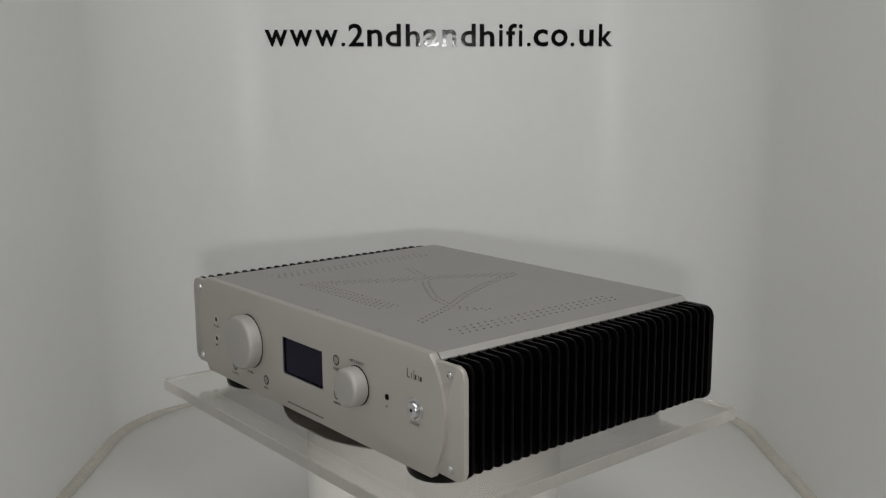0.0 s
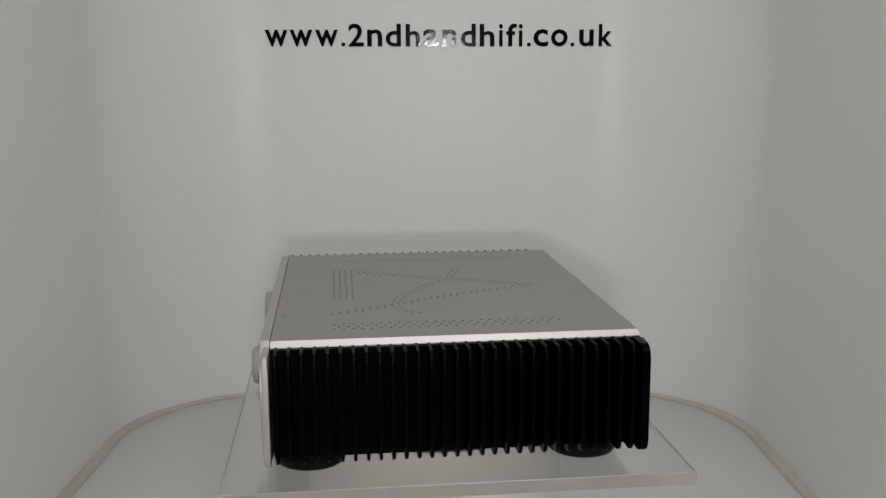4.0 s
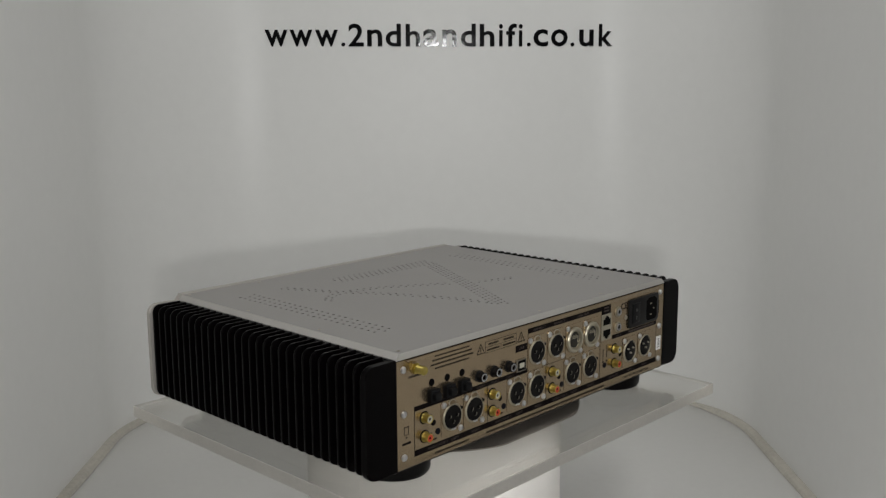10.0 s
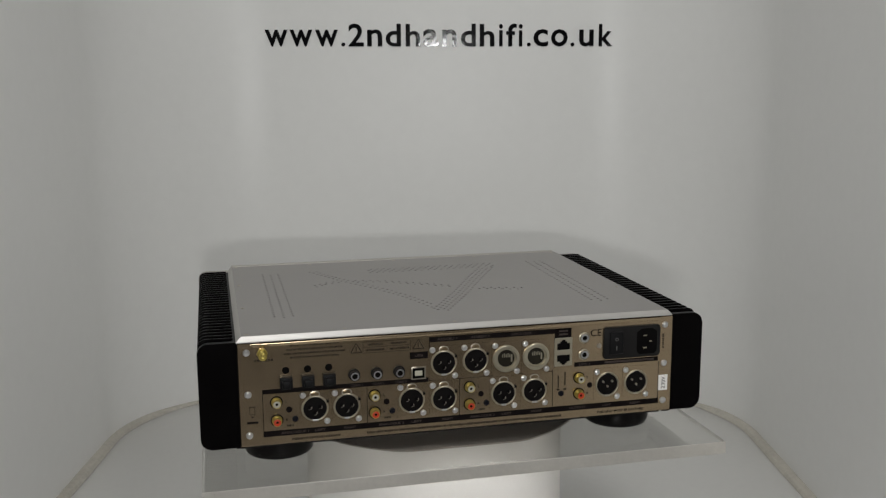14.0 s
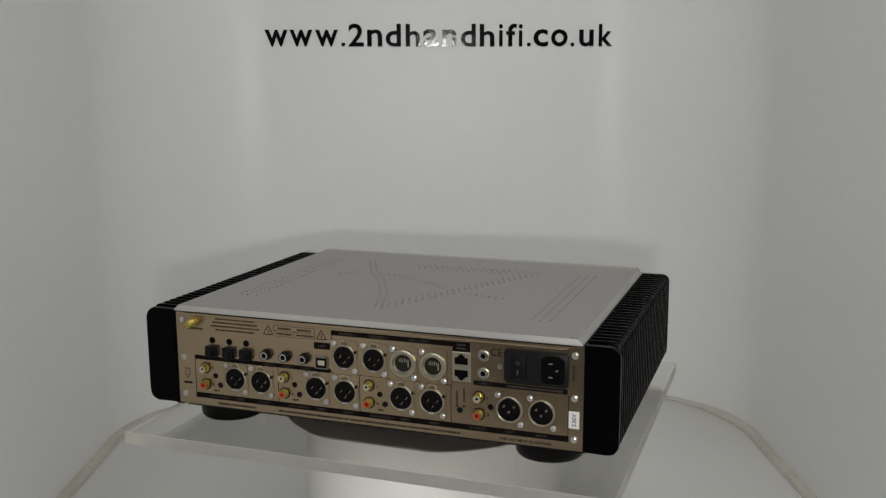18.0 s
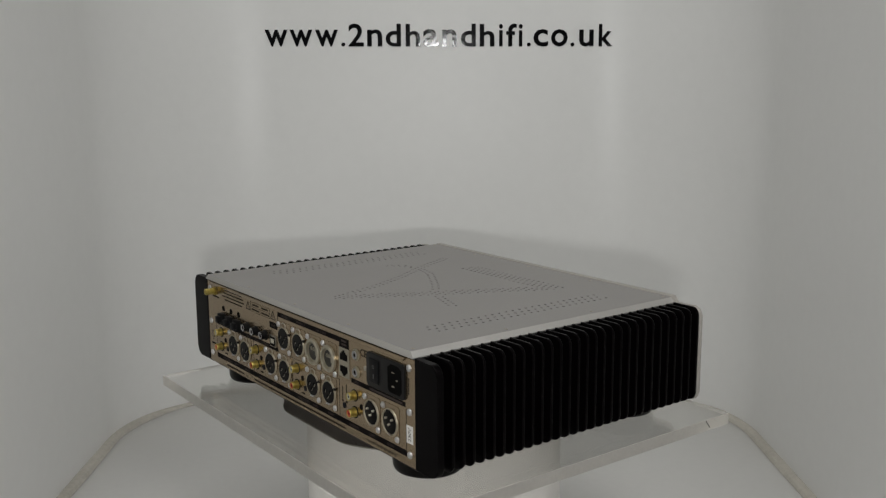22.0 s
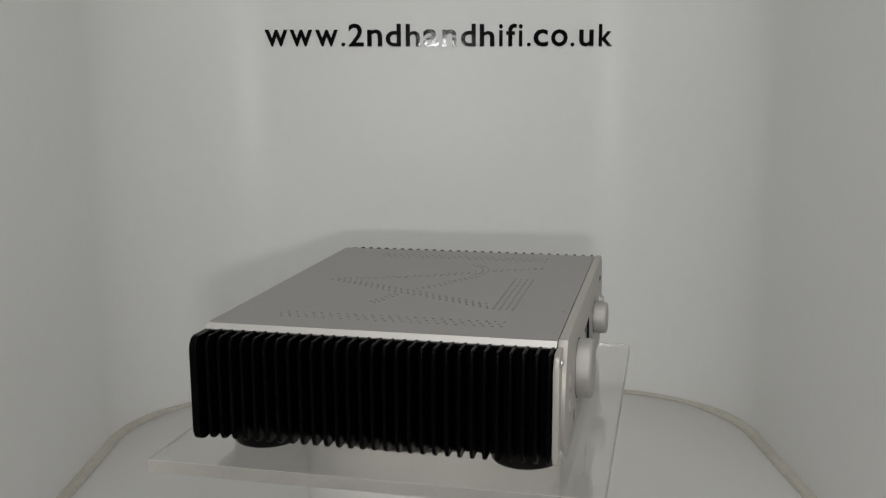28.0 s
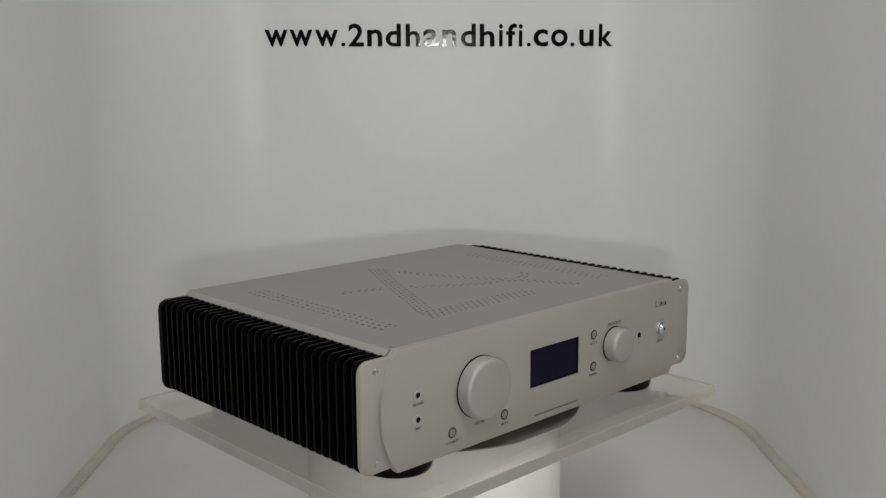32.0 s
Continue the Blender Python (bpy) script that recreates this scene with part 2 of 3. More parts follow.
def stand():
    bm = lathe([(0.0, 0.0), (0.1286, 0.0), (0.1286, 0.1812), (0.1278, 0.1822), (0, 0.1822)], (0.002, 0, 0.0003), (0, 0, 1), 96)
    thing("pillar", bm, WHITE, "white round turntable pillar on the booth floor", "pillar")
    outline = []
    for i in range(96):
        a = 2 * math.pi * i / 96
        outline.append((0.149 * math.cos(a), max(min(0.149 * math.sin(a), 0.139), -0.146)))
    platter = thing("turntable_disc", slab(outline, 0, 0.0012, 0.0003, axis="z"), GREY, "thin dark grey round disc on the white pillar", "turntable")
    bm = box(-0.2214, 0.2266, -0.1886, 0.1942, 0, 0.0111, 0.0005, 1)
    board = tagged(new("display_board", put("display_board", bm, [ACRYLIC, EDGE])), "clear acrylic rectangular board with frosted edges", "board")
    for p in board.data.polygons:
        p.material_index = 0 if abs(p.normal.z) > 0.9 else 1
    board.visible_shadow = False
    # a saw nick near one corner
    nick = slab([(-0.1538, 0.0106), (-0.1549, 0.0106), (-0.1606, 0.0028), (-0.1597, 0.0028)], -0.2215, -0.2209, axis="x")
    part("nick", nick, INK, board, "dark saw nick in the edge", smooth=False)
    return platter, board


# ---- the amplifier: X across, Y to the back, Z up, in millimetres from the turning axis and the lower panel screws ----
CX, REAR_Y, PLATE_Y, END_Y, TOP = 5.0, 152.0, -155.0, -152.0, 86.5


def mm(x, y, z):
    return (x / 1000, y / 1000, (z + FOOT) / 1000)


def mbox(x0, x1, y0, y1, z0, z1, bevel=0.0, seg=2, bm=None):
    return box(*(v / 1000 for v in (x0, x1, y0, y1)), (z0 + FOOT) / 1000, (z1 + FOOT) / 1000, bevel / 1000, seg, bm)


def mslab(outline, y0, y1, bevel=0.0, bm=None):
    return slab([(x / 1000, (z + FOOT) / 1000) for x, z in outline], y0 / 1000, y1 / 1000, bevel / 1000, bm)


def mlathe(profile, x, y, z, way, seg=24, bm=None):
    return lathe([(r / 1000, h / 1000) for r, h in profile], mm(x, y, z), way, seg, bm)


BACK, FRONT, UP = (0, 1, 0), (0, -1, 0), (0, 0, 1)
TO_BACK = Matrix.Rotation(math.pi, 4, "Z") @ Matrix.Rotation(math.pi / 2, 4, "X")
TO_FRONT = Matrix.Rotation(math.pi / 2, 4, "X")


def words(parent, text, x, z, size, mat, back=True, width=None, turn=0.0, y=None, bold=0.00004):
    """Flat printed words whose middle stands at (x, z) on the rear or the front panel."""
    me = letters(text, size * 1.38 / 1000, 0.0, bold, width / 1000 if width else None)
    me.materials.append(mat)
    y = (REAR_Y + 0.25 if back else PLATE_Y - 0.25) if y is None else y
    me.transform(Matrix.Translation(mm(x, y, z)) @ (TO_BACK if back else TO_FRONT) @ Matrix.Rotation(radians(turn), 4, "Z") @ Matrix.Translation((0, -size / 2000, 0)))
    return tagged(part("printing", me, mat, parent), kind="stuff")


def bars(parent, rows, mat, back=True, y=None, gap=0.4):
    """Writing too small to read, as plain bars: rows of (x0, x1, z, height)."""
    y = (REAR_Y if back else PLATE_Y) if y is None else y
    for x0, x1, z, h in rows:
        bm, x = bmesh.new(), x0
        while x < x1 - 0.5:
            w = min(0.5 + 1.3 * random.random() ** 2, x1 - x)
            mbox(x, x + w, y - 0.12, y + 0.12, z - h / 2, z + h / 2, 0, bm=bm)
            x += w + gap
        tagged(part("printing", bm, mat, parent, smooth=False), kind="stuff")


def screw(parent, x, y, z, way, r=3.0, mat=None):
    bm = mlathe([(r, 0), (r, 0.5), (r * 0.85, 1.3), (r * 0.45, 1.8), (r * 0.4, 1.2), (0, 1.1)], x, y, z, way, 14)
    return part("screw", bm, mat or CHROME, parent)


# vent pattern on the cover: rows of holes along lines, in millimetres
def along(points, pitch):
    out, left = [], 0.0
    for (ax, ay), (bx, by) in zip(points, points[1:]):
        d = math.hypot(bx - ax, by - ay)
        s = left
        while s < d:
            out.append((ax + (bx - ax) * s / d, ay + (by - ay) * s / d, math.atan2(by - ay, bx - ax)))
            s += pitch
        left = s - d
    return out


def vent_holes():
    holes = []

    def rows(points, offsets, pitch):
        for k, off in enumerate(offsets):
            for i, (x, y, a) in enumerate(along(points, pitch)):
                sh = pitch / 2 if k % 2 else 0
                holes.append((x - off * math.sin(a) + sh * math.cos(a), y + off * math.cos(a) + sh * math.sin(a)))

    rows([(-138.5, -96), (-138.5, 104)], (-8, 0, 8), 7.8)
    rows([(152, -96), (152, 96)], (-8, 0, 8), 7.8)
    rows([(-88, -87), (46, -87)], (-9, -3, 3, 9), 7.0)
    rows([(14, 102), (-20, 40), (-52, -26), (-82, -84)], (-7, -2.3, 2.3, 7), 8.0)
    rows([(13, 100), (32, 44), (54, -2), (82, -46), (107, -98)], (-3, 3), 7.5)
    rows([(-83, 36), (-37, 21), (1, -6), (46, -33), (81, -42), (101, -35), (115, -22)], (-3, 3), 7.5)
    kept = []
    for x, y in holes:
        if all((x - a) ** 2 + (y - b) ** 2 > 4.6 ** 2 for a, b in kept):
            kept.append((x, y))
    return kept


def cover(amp):
    """The top cover: a plate with its vent holes cut through."""
    from mathutils import geometry
    x0, x1, y0, y1, seg = -186.0, 195.0, -146.6, 153.0, 8
    cut, lip = 4.3, 0.9
    verts = [Vector(p) for p in ((x0 + cut, y0), (x1 - cut, y0), (x1 - cut, y1 - lip), (x0 + cut, y1 - lip))]
    edges = [(0, 1), (1, 2), (2, 3), (3, 0)]
    for hx, hy in vent_holes():
        n = len(verts)
        verts += [Vector((hx + 1.5 * math.cos(2 * math.pi * i / seg), hy + 1.5 * math.sin(2 * math.pi * i / seg))) for i in range(seg)]
        edges += [(n + i, n + (i + 1) % seg) for i in range(seg)]
    co, ed, fa, _, _, _ = geometry.delaunay_2d_cdt(verts, edges, [], 4, 1e-5)
    # type 4 keeps what lies inside the outline; drop the triangles in the holes
    centres = {(round(hx / 6), round(hy / 6)): [] for hx, hy in vent_holes()}
    for hx, hy in vent_holes():
        centres[(round(hx / 6), round(hy / 6))].append((hx, hy))

    def in_hole(f):
        mx, my = sum(co[i].x for i in f) / 3, sum(co[i].y for i in f) / 3
        for i in (-1, 0, 1):
            for j in (-1, 0, 1):
                for hx, hy in centres.get((round(mx / 6) + i, round(my / 6) + j), ()):
                    if (mx - hx) ** 2 + (my - hy) ** 2 < 1.49 ** 2 and all((co[k].x - hx) ** 2 + (co[k].y - hy) ** 2 < 1.53 ** 2 for k in f):
                        return True
        return False

    bm = bmesh.new()
    top = [bm.verts.new(mm(p.x, p.y, TOP)) for p in co]
    for f in fa:
        if len(f) == 3 and not in_hole(f):
            try:
                bm.faces.new([top[i] for i in f])
            except ValueError:
                pass
    bm.normal_update()
    def outer(e):
        return all(p.co.x < (x0 + cut + 0.1) / 1000 or p.co.x > (x1 - cut - 0.1) / 1000 or p.co.y < (y0 + 0.1) / 1000 or p.co.y > (y1 - lip - 0.1) / 1000 for p in e.verts)

    rim = [e for e in bm.edges if e.is_boundary and not outer(e)]
    made = bmesh.ops.extrude_edge_only(bm, edges=rim)
    for v in made["geom"]:
        if isinstance(v, bmesh.types.BMVert):
            v.co.z -= 0.0035
    # the chamfer and the upright lip round three sides
    rings = []
    for inset, back, z in ((cut, lip, TOP), (0, 0, TOP - cut), (0, 0, TOP - 5.2), (4.4, 2.0, TOP - 5.2)):
        rings.append([bm.verts.new(mm(*p, z)) for p in ((x0 + inset, y0), (x0 + inset, y1 - back), (x1 - inset, y1 - back), (x1 - inset, y0))])
    for p, q in zip(rings, rings[1:]):
        for i in range(3):
            bm.faces.new((p[i], p[i + 1], q[i + 1], q[i]))
    for i in (0, 3):
        bm.faces.new([ring[i] for ring in rings])
    bm.faces.new((rings[0][0], rings[0][3], rings[3][3], rings[3][0]))
    lid = part("top_cover", bm, [ALU_TOP, CUT], amp, "satin silver perforated top cover", smooth=False)
    for p in lid.data.polygons:
        if abs(p.normal.z) < 0.95 and (p.center.x < x0 / 1000 + 0.0044 or p.center.x > x1 / 1000 - 0.0044 or p.center.y > y1 / 1000 - 0.0012):
            p.material_index = 1
    for x, y in [(-176, s) for s in (-142, -47, 52, 146)] + [(186, s) for s in (-142, -47, 52, 146)] + [(s, -140) for s in (-82, 12, 106)] + [(s, 146) for s in (-82, 12, 106)]:
        part("screw", mlathe([(1.7, 0), (1.7, 0.15), (1.1, 0.4), (0.7, 0.25), (0, 0.2)], x, y, TOP, UP, 10), NICKEL, lid)
    # a flat backing under the holes
    part("lining", mbox(-180, 189, -143, 148, 79, 80), LINING, amp, smooth=False)


def heat_sink(amp, side):
    """One finned side; side is 1 for +X, -1 for -X."""
    def sx(d):
        return CX + side * d

    a, b = sorted((sx(185), sx(193)))
    sink = part("heat_sink", mbox(a, b, -146, 151, -8.6, 80.9, 0.5, 1), FIN, amp, "black anodised finned heat sink")
    a, b = sorted((sx(192), sx(220.5)))
    outline = rounded(a, b, -5.2, 82.9, 6.5, "bc" if side > 0 else "ad", 5)
    shared = put("fin", mslab(outline, -1.35, 1.35, 0.7), FIN, True)
    first = -141.9 if side > 0 else -144.2
    for i in range(29):
        fin = part("fin", shared, FIN, sink)
        fin.location.y = (first + 10.04 * i) / 1000
    a, b = sorted((sx(189 if side > 0 else 192), sx(221)))
    part("end_plate", mslab(rounded(a, b, -7.2, 82.0, 9, "bc" if side > 0 else "ad", 8), 146.2, 152.6, 0.8), FIN, sink, smooth=False)
    a, b = sorted((sx(178), sx(220.5) + 0.9))
    plate = part("front_wing", mslab(rounded(a, b, -6.8, 82.6, 8, "bc" if side > 0 else "ad", 8), -147.2, END_Y, 1.3), ALU, amp, "satin silver screwed wing plate")
    for z in (0.4, 74.0):
        screw(plate, sx(206 if side > 0 else 204.4), END_Y, z, FRONT, 3.2)


def knob(amp, x, z, r, depth, name, label):
    # a near-black disc paints the shade in the gap behind the knob
    bm = mlathe([(r + 0.45, 0), (r + 0.45, 0.1), (0, 0.1)], x, PLATE_Y - 0.05, z, FRONT, 56)
    k = part(name, mlathe([(r - 0.8, 0.1), (r - 0.8, 1.4), (r, 1.5), (r, depth - 3.6), (r - 0.35, depth - 2.2), (r - 1.1, depth - 1.0), (r - 2.3, depth - 0.25), (r - 3.8, depth), (0, depth)], x, PLATE_Y, z, FRONT, 64), KNOB, amp, label)
    part("shadow_gap", bm, DARK, k)


def front(amp):
    h, mid, half, sag = 49.4, 37.8, 185.5, 17.0
    rad = (h * h + sag * sag) / (2 * sag)
    outline = []
    for s in (1, -1):
        for i in range(15):
            z = h * (i / 7 - 1) * s
            outline.append((CX + s * (half + math.sqrt(rad * rad - z * z) - (rad - sag)), mid + z))
    # window in the plate
    wx0, wx1, wz0, wz1 = -26.8, 40.8, 21.2, 56.4
    plate = mslab(outline, -147.2, PLATE_Y, 0.9)
    for axis, at in ((0, wx0), (0, wx1), (2, wz0 + FOOT), (2, wz1 + FOOT)):
        at_point, normal = [0, 0, 0], [0, 0, 0]
        at_point[axis], normal[axis] = at / 1000, 1
        bmesh.ops.bisect_plane(plate, geom=plate.verts[:] + plate.edges[:] + plate.faces[:], plane_co=at_point, plane_no=normal)
    inside = [f for f in plate.faces if wx0 < f.calc_center_median().x * 1000 < wx1 and wz0 < f.calc_center_median().z * 1000 - FOOT < wz1]
    bmesh.ops.delete(plate, geom=inside, context="FACES")
    plate = part("front_plate", plate, ALU, amp, "satin silver front plate with bowed ends")
    # the window's bright cut edge, a dark frame painting its recess shade, and the display set back in it
    def window_frame(name, mat, wide, y0, y1):
        bm = mbox(wx0 - 0.6, wx0 + wide, y0, y1, wz0 - 0.6, wz1 + 0.6)
        mbox(wx1 - wide, wx1 + 0.6, y0, y1, wz0 - 0.6, wz1 + 0.6, bm=bm)
        mbox(wx0 + wide, wx1 - wide, y0, y1, wz0 - 0.6, wz0 + wide, bm=bm)
        mbox(wx0 + wide, wx1 - wide, y0, y1, wz1 - wide, wz1 + 0.6, bm=bm)
        part(name, bm, mat, plate, smooth=False)

    window_frame("display_reveal", BRUSHED, 0.3, PLATE_Y + 0.1, PLATE_Y + 1.0)
    window_frame("display_recess_shade", DARK, 0.9, PLATE_Y + 1.0, -147.4)
    part("display", mbox(wx0 + 0.2, wx1 - 0.2, PLATE_Y + 2.0, -147.6, wz0 + 0.2, wz1 - 0.2), SCREEN, amp, "dark blank blue-black display", smooth=False)
    knob(amp, -90.5, 38.5, 26.2, 14.0, "volume_knob", "large round satin silver knob")
    knob(amp, 94.0, 38.8, 16.6, 14.2, "selector_knob", "small round satin silver knob")
    for x, z in ((-159.4, 46.8), (-159.4, 26.6)):
        j = part("jack_socket", mlathe([(5.0, 0), (5.0, 0.4), (4.5, 0.7), (2.9, 0.6), (2.2, 0.1)], x, PLATE_Y, z, FRONT, 24), CUT, amp)
        part("hole", mlathe([(2.3, 0), (2.2, 0.25), (0, 0.25)], x, PLATE_Y, z, FRONT, 16), DARK, j)
    for x, z in ((-122.2, 6.2), (-59.7, 6.2), (62.9, 53.5), (62.9, 22.8)):
        b = part("push_button", mlathe([(4.7, 0), (4.7, 0.12), (3.2, 0.14), (3.1, 0.05)], x, PLATE_Y, z, FRONT, 22), INK, amp)
        part("cap", mlathe([(3.3, 0), (3.3, 0.45), (2.9, 0.7), (2.3, 0.6), (0, 0.6)], x, PLATE_Y, z, FRONT, 20), CAP, b)
    part("sensor_window", mlathe([(2.6, 0), (2.6, 0.2), (0, 0.25)], 135.6, PLATE_Y, 39.2, FRONT, 16), DARK, amp)
    p = part("power_button", mlathe([(9.0, 0), (9.0, 1.2), (8.2, 2.0), (7.0, 2.0), (6.6, 1.2), (6.4, 1.2)], 172.8, PLATE_Y, 39.0, FRONT, 32), CHROME, amp, "round chrome power button")
    part("dome", mlathe([(6.4, 1.0), (6.4, 3.0), (5.6, 4.2), (3.6, 4.8), (1.8, 4.8), (1.4, 4.3), (0, 4.3)], 172.8, PLATE_Y, 39.0, FRONT, 28), CHROME, p)
    part("lamp", mlathe([(1.3, 4.2), (1.3, 4.6), (0, 4.7)], 172.8, PLATE_Y, 39.0, FRONT, 10), DARK, p)
    for text, x, z, w in (("PHONES", -159.4, 39.8, 11.5), ("MP3", -159.4, 19.8, 6), ("LF DIRECT", -122.2, -1.5, 15), ("VOLUME", -90.5, 7.2, 12), ("MUTE", -59.7, -1.4, 8),
                          ("SELECT", 62.9, 45.8, 10), ("INPUT & SETUP", 94, 59.0, 20.5), ("STANDBY", 172.0, 27.0, 12), ("IR", 135.6, 31.6, 2.6)):
        words(plate, text, x, z, 2.3, INK, False, w)
    # the name, and a line of small print, as plain bars
    bm = bmesh.new()
    for x, w, z0, z1 in ((162.5, 0.9, 62.5, 70), (164, 2.0, 62.5, 63.4), (168, 0.8, 62.5, 67.3), (171, 0.8, 62.5, 70), (172.4, 2, 62.6, 66.6), (176.4, 0.8, 62.5, 67), (178.4, 2.6, 62.6, 66.4)):
        mbox(x, x + w, PLATE_Y - 0.12, PLATE_Y + 0.1, z0, z1, bm=bm)
    tagged(part("name_mark", bm, INK, plate, smooth=False), kind="stuff")
    bars(plate, [(-20, 40, -5.0, 1.4)], FAINT, False, gap=0.5)
    bars(plate, [(57.4, 68.4, 15.1, 1.9)], INK, False, gap=0.5)


def xlr(amp, x, z, male=False):
    """A round three-pin connector on its flange, with two screws."""
    y = REAR_Y
    bm = mslab(rounded(x - 12.6, x + 12.6, z - 15, z + 15, 2.5), y - 0.2, y + 0.35)
    s = part("xlr_socket", bm, REAR, amp)
    part("ring", mlathe([(11.5, 0), (11.4, 0.8), (11.0, 1.5), (10.4, 1.8), (9.9, 1.6), (9.6, 1.0), (9.5, 0)], x, y, z, BACK, 36), RIM, s, "dull metal ring")
    part("insert", mlathe([(9.8, 0), (9.7, 0.8), (9.3, 1.0), (0, 1.0)] if male else [(9.7, 0), (9.7, 1.5), (9.3, 2.0), (0, 2.0)], x, y, z, BACK, 28), INSERT, s)
    for px, pz in ((4.2, 3.0), (-4.2, 3.0), (0, -1.6)) if male else ((4.2, 1.2), (-4.2, 1.2), (0, -3.6)):
        if male:
            part("pin", mlathe([(1.0, 0.8), (1.0, 2.6), (0.6, 3.2), (0, 3.3)], x + px, y, z + pz, BACK, 10), NICKEL, s)
        else:
            hole = part("pin_hole", mlathe([(1.9, 1.8), (1.8, 2.12), (0, 2.12)], x + px, y, z + pz, BACK, 14), DARK, s)
            # a bright crescent stands in for the lit side of the contact tube
            lit_arc = [radians(140 + 20 * k) for k in range(9)]
            rim = [(x + px + 1.7 * math.cos(a), z + pz + 1.7 * math.sin(a)) for a in lit_arc] + [(x + px + 0.35 * math.cos(a - 0.2) - 0.75, z + pz + 1.15 * math.sin(a) - 0.3) for a in reversed(lit_arc[1:-1])]
            part("contact", mslab(rim, y + 2.0, y + 2.35), NICKEL, hole, smooth=False)
    if not male:
        part("latch", mslab([(x + 4.4 * math.cos(a * math.pi / 7), z + 12.0 + 3.0 * math.sin(a * math.pi / 7)) for a in range(14)], y, y + 1.2, 0.4), NICKEL, s)
        part("latch_face", mslab([(x + 3.4 * math.cos(a * math.pi / 7), z + 12.0 + 2.1 * math.sin(a * math.pi / 7)) for a in range(14)], y + 1, y + 1.4, 0.1), BRASS, s)
        part("notch", mbox(x - 11.6, x - 9.4, y, y + 2.1, z + 4.2, z + 6.4, 0.3, 1), INSERT, s)
        part("key", mbox(x - 2.3, x + 2.3, y, y + 2.7, z - 10.6, z - 9.2, 0.2, 1), CHROME, s)
    else:
        part("key", mbox(x - 2.2, x + 2.2, y, y + 2.2, z - 10.4, z - 9.4, 0.2, 1), NICKEL, s)
        part("key", mbox(x - 2.4, x + 2.4, y, y + 2.7, z + 8.8, z + 10.6, 0.2, 1), BLACK, s)
    for px, pz in ((9.8, 11.8), (-9.8, -11.8)):
        screw(s, x + px, y + 0.3, z + pz, BACK, 2.7)


def round_port(amp, x, z):
    """A silver cup with a network socket set back in it."""
    y = REAR_Y
    bm = mslab(rounded(x - 12.8, x + 12.8, z - 15, z + 15, 2.5), y - 0.2, y + 0.35)
    s = part("round_network_socket", bm, REAR, amp)
    part("ring", mlathe([(12.0, 0), (12.0, 2.0), (11.2, 3.0), (9.2, 3.0), (8.8, 1.0), (8.8, 0.5), (0, 0.5)], x, y, z, BACK, 32), CUP, s, "pale nickel cup ring")
    part("cup", mlathe([(8.9, 0.5), (8.2, 0.7), (0, 0.7)], x, y, z, BACK, 24), CUP, s)
    part("hole", mlathe([(7.6, 0.5), (7.5, 0.95), (0, 0.95)], x, y, z + 0.2, BACK, 24), WELL, s)
    for k in range(5):
        part("contact", mbox(x - 3.6 + 1.6 * k, x - 2.9 + 1.6 * k, y + 0.8, y + 1.4, z + 1.0, z + 4.0 + 0.8 * (k % 2), 0.1, 1), CUP, s)
    part("tongue", mbox(x - 5.6, x - 4.2, y + 0.8, y + 1.4, z - 3.0, z + 3.4, 0.2, 1), CUP, s)
    for px, pz in ((9.8, 11.8), (-9.8, -11.8)):
        screw(s, x + px, y + 0.3, z + pz, BACK, 2.7)


def phono(amp, x, z, insert, long=6.6, r=3.6, shell=None, label=""):
    shell = shell or GOLD
    s = part("phono_socket", mlathe([(r + 0.7, 0.2), (r + 0.7, 1.2), (r + 0.4, 1.6), (r, 1.6), (r - 0.1, 2.2), (r, 3.0), (r - 0.5, 3.2), (r - 0.5, 3.9), (r, 4.1), (r, long - 0.4), (r - 0.2, long), (r - 0.6, long), (r - 0.7, long - 1.2)], x, REAR_Y, z, BACK, 24), shell, amp, label)
    part("insert", mlathe([(r - 0.65, long - 2), (r - 0.65, long - 0.5), (1.4, long - 0.3), (1.1, long - 0.8)], x, REAR_Y, z, BACK, 18), insert, s)
    part("dark_ring", mlathe([(r + 1.7, 0), (r + 1.6, 0.3), (0, 0.3)], x, REAR_Y, z, BACK, 24), INSERT, s, "black ring round the socket")
    part("hole", mlathe([(1.5, long - 2), (1.3, long - 0.7), (0, long - 0.7)], x, REAR_Y, z, BACK, 10), DARK if insert is not DARK else INK, s)


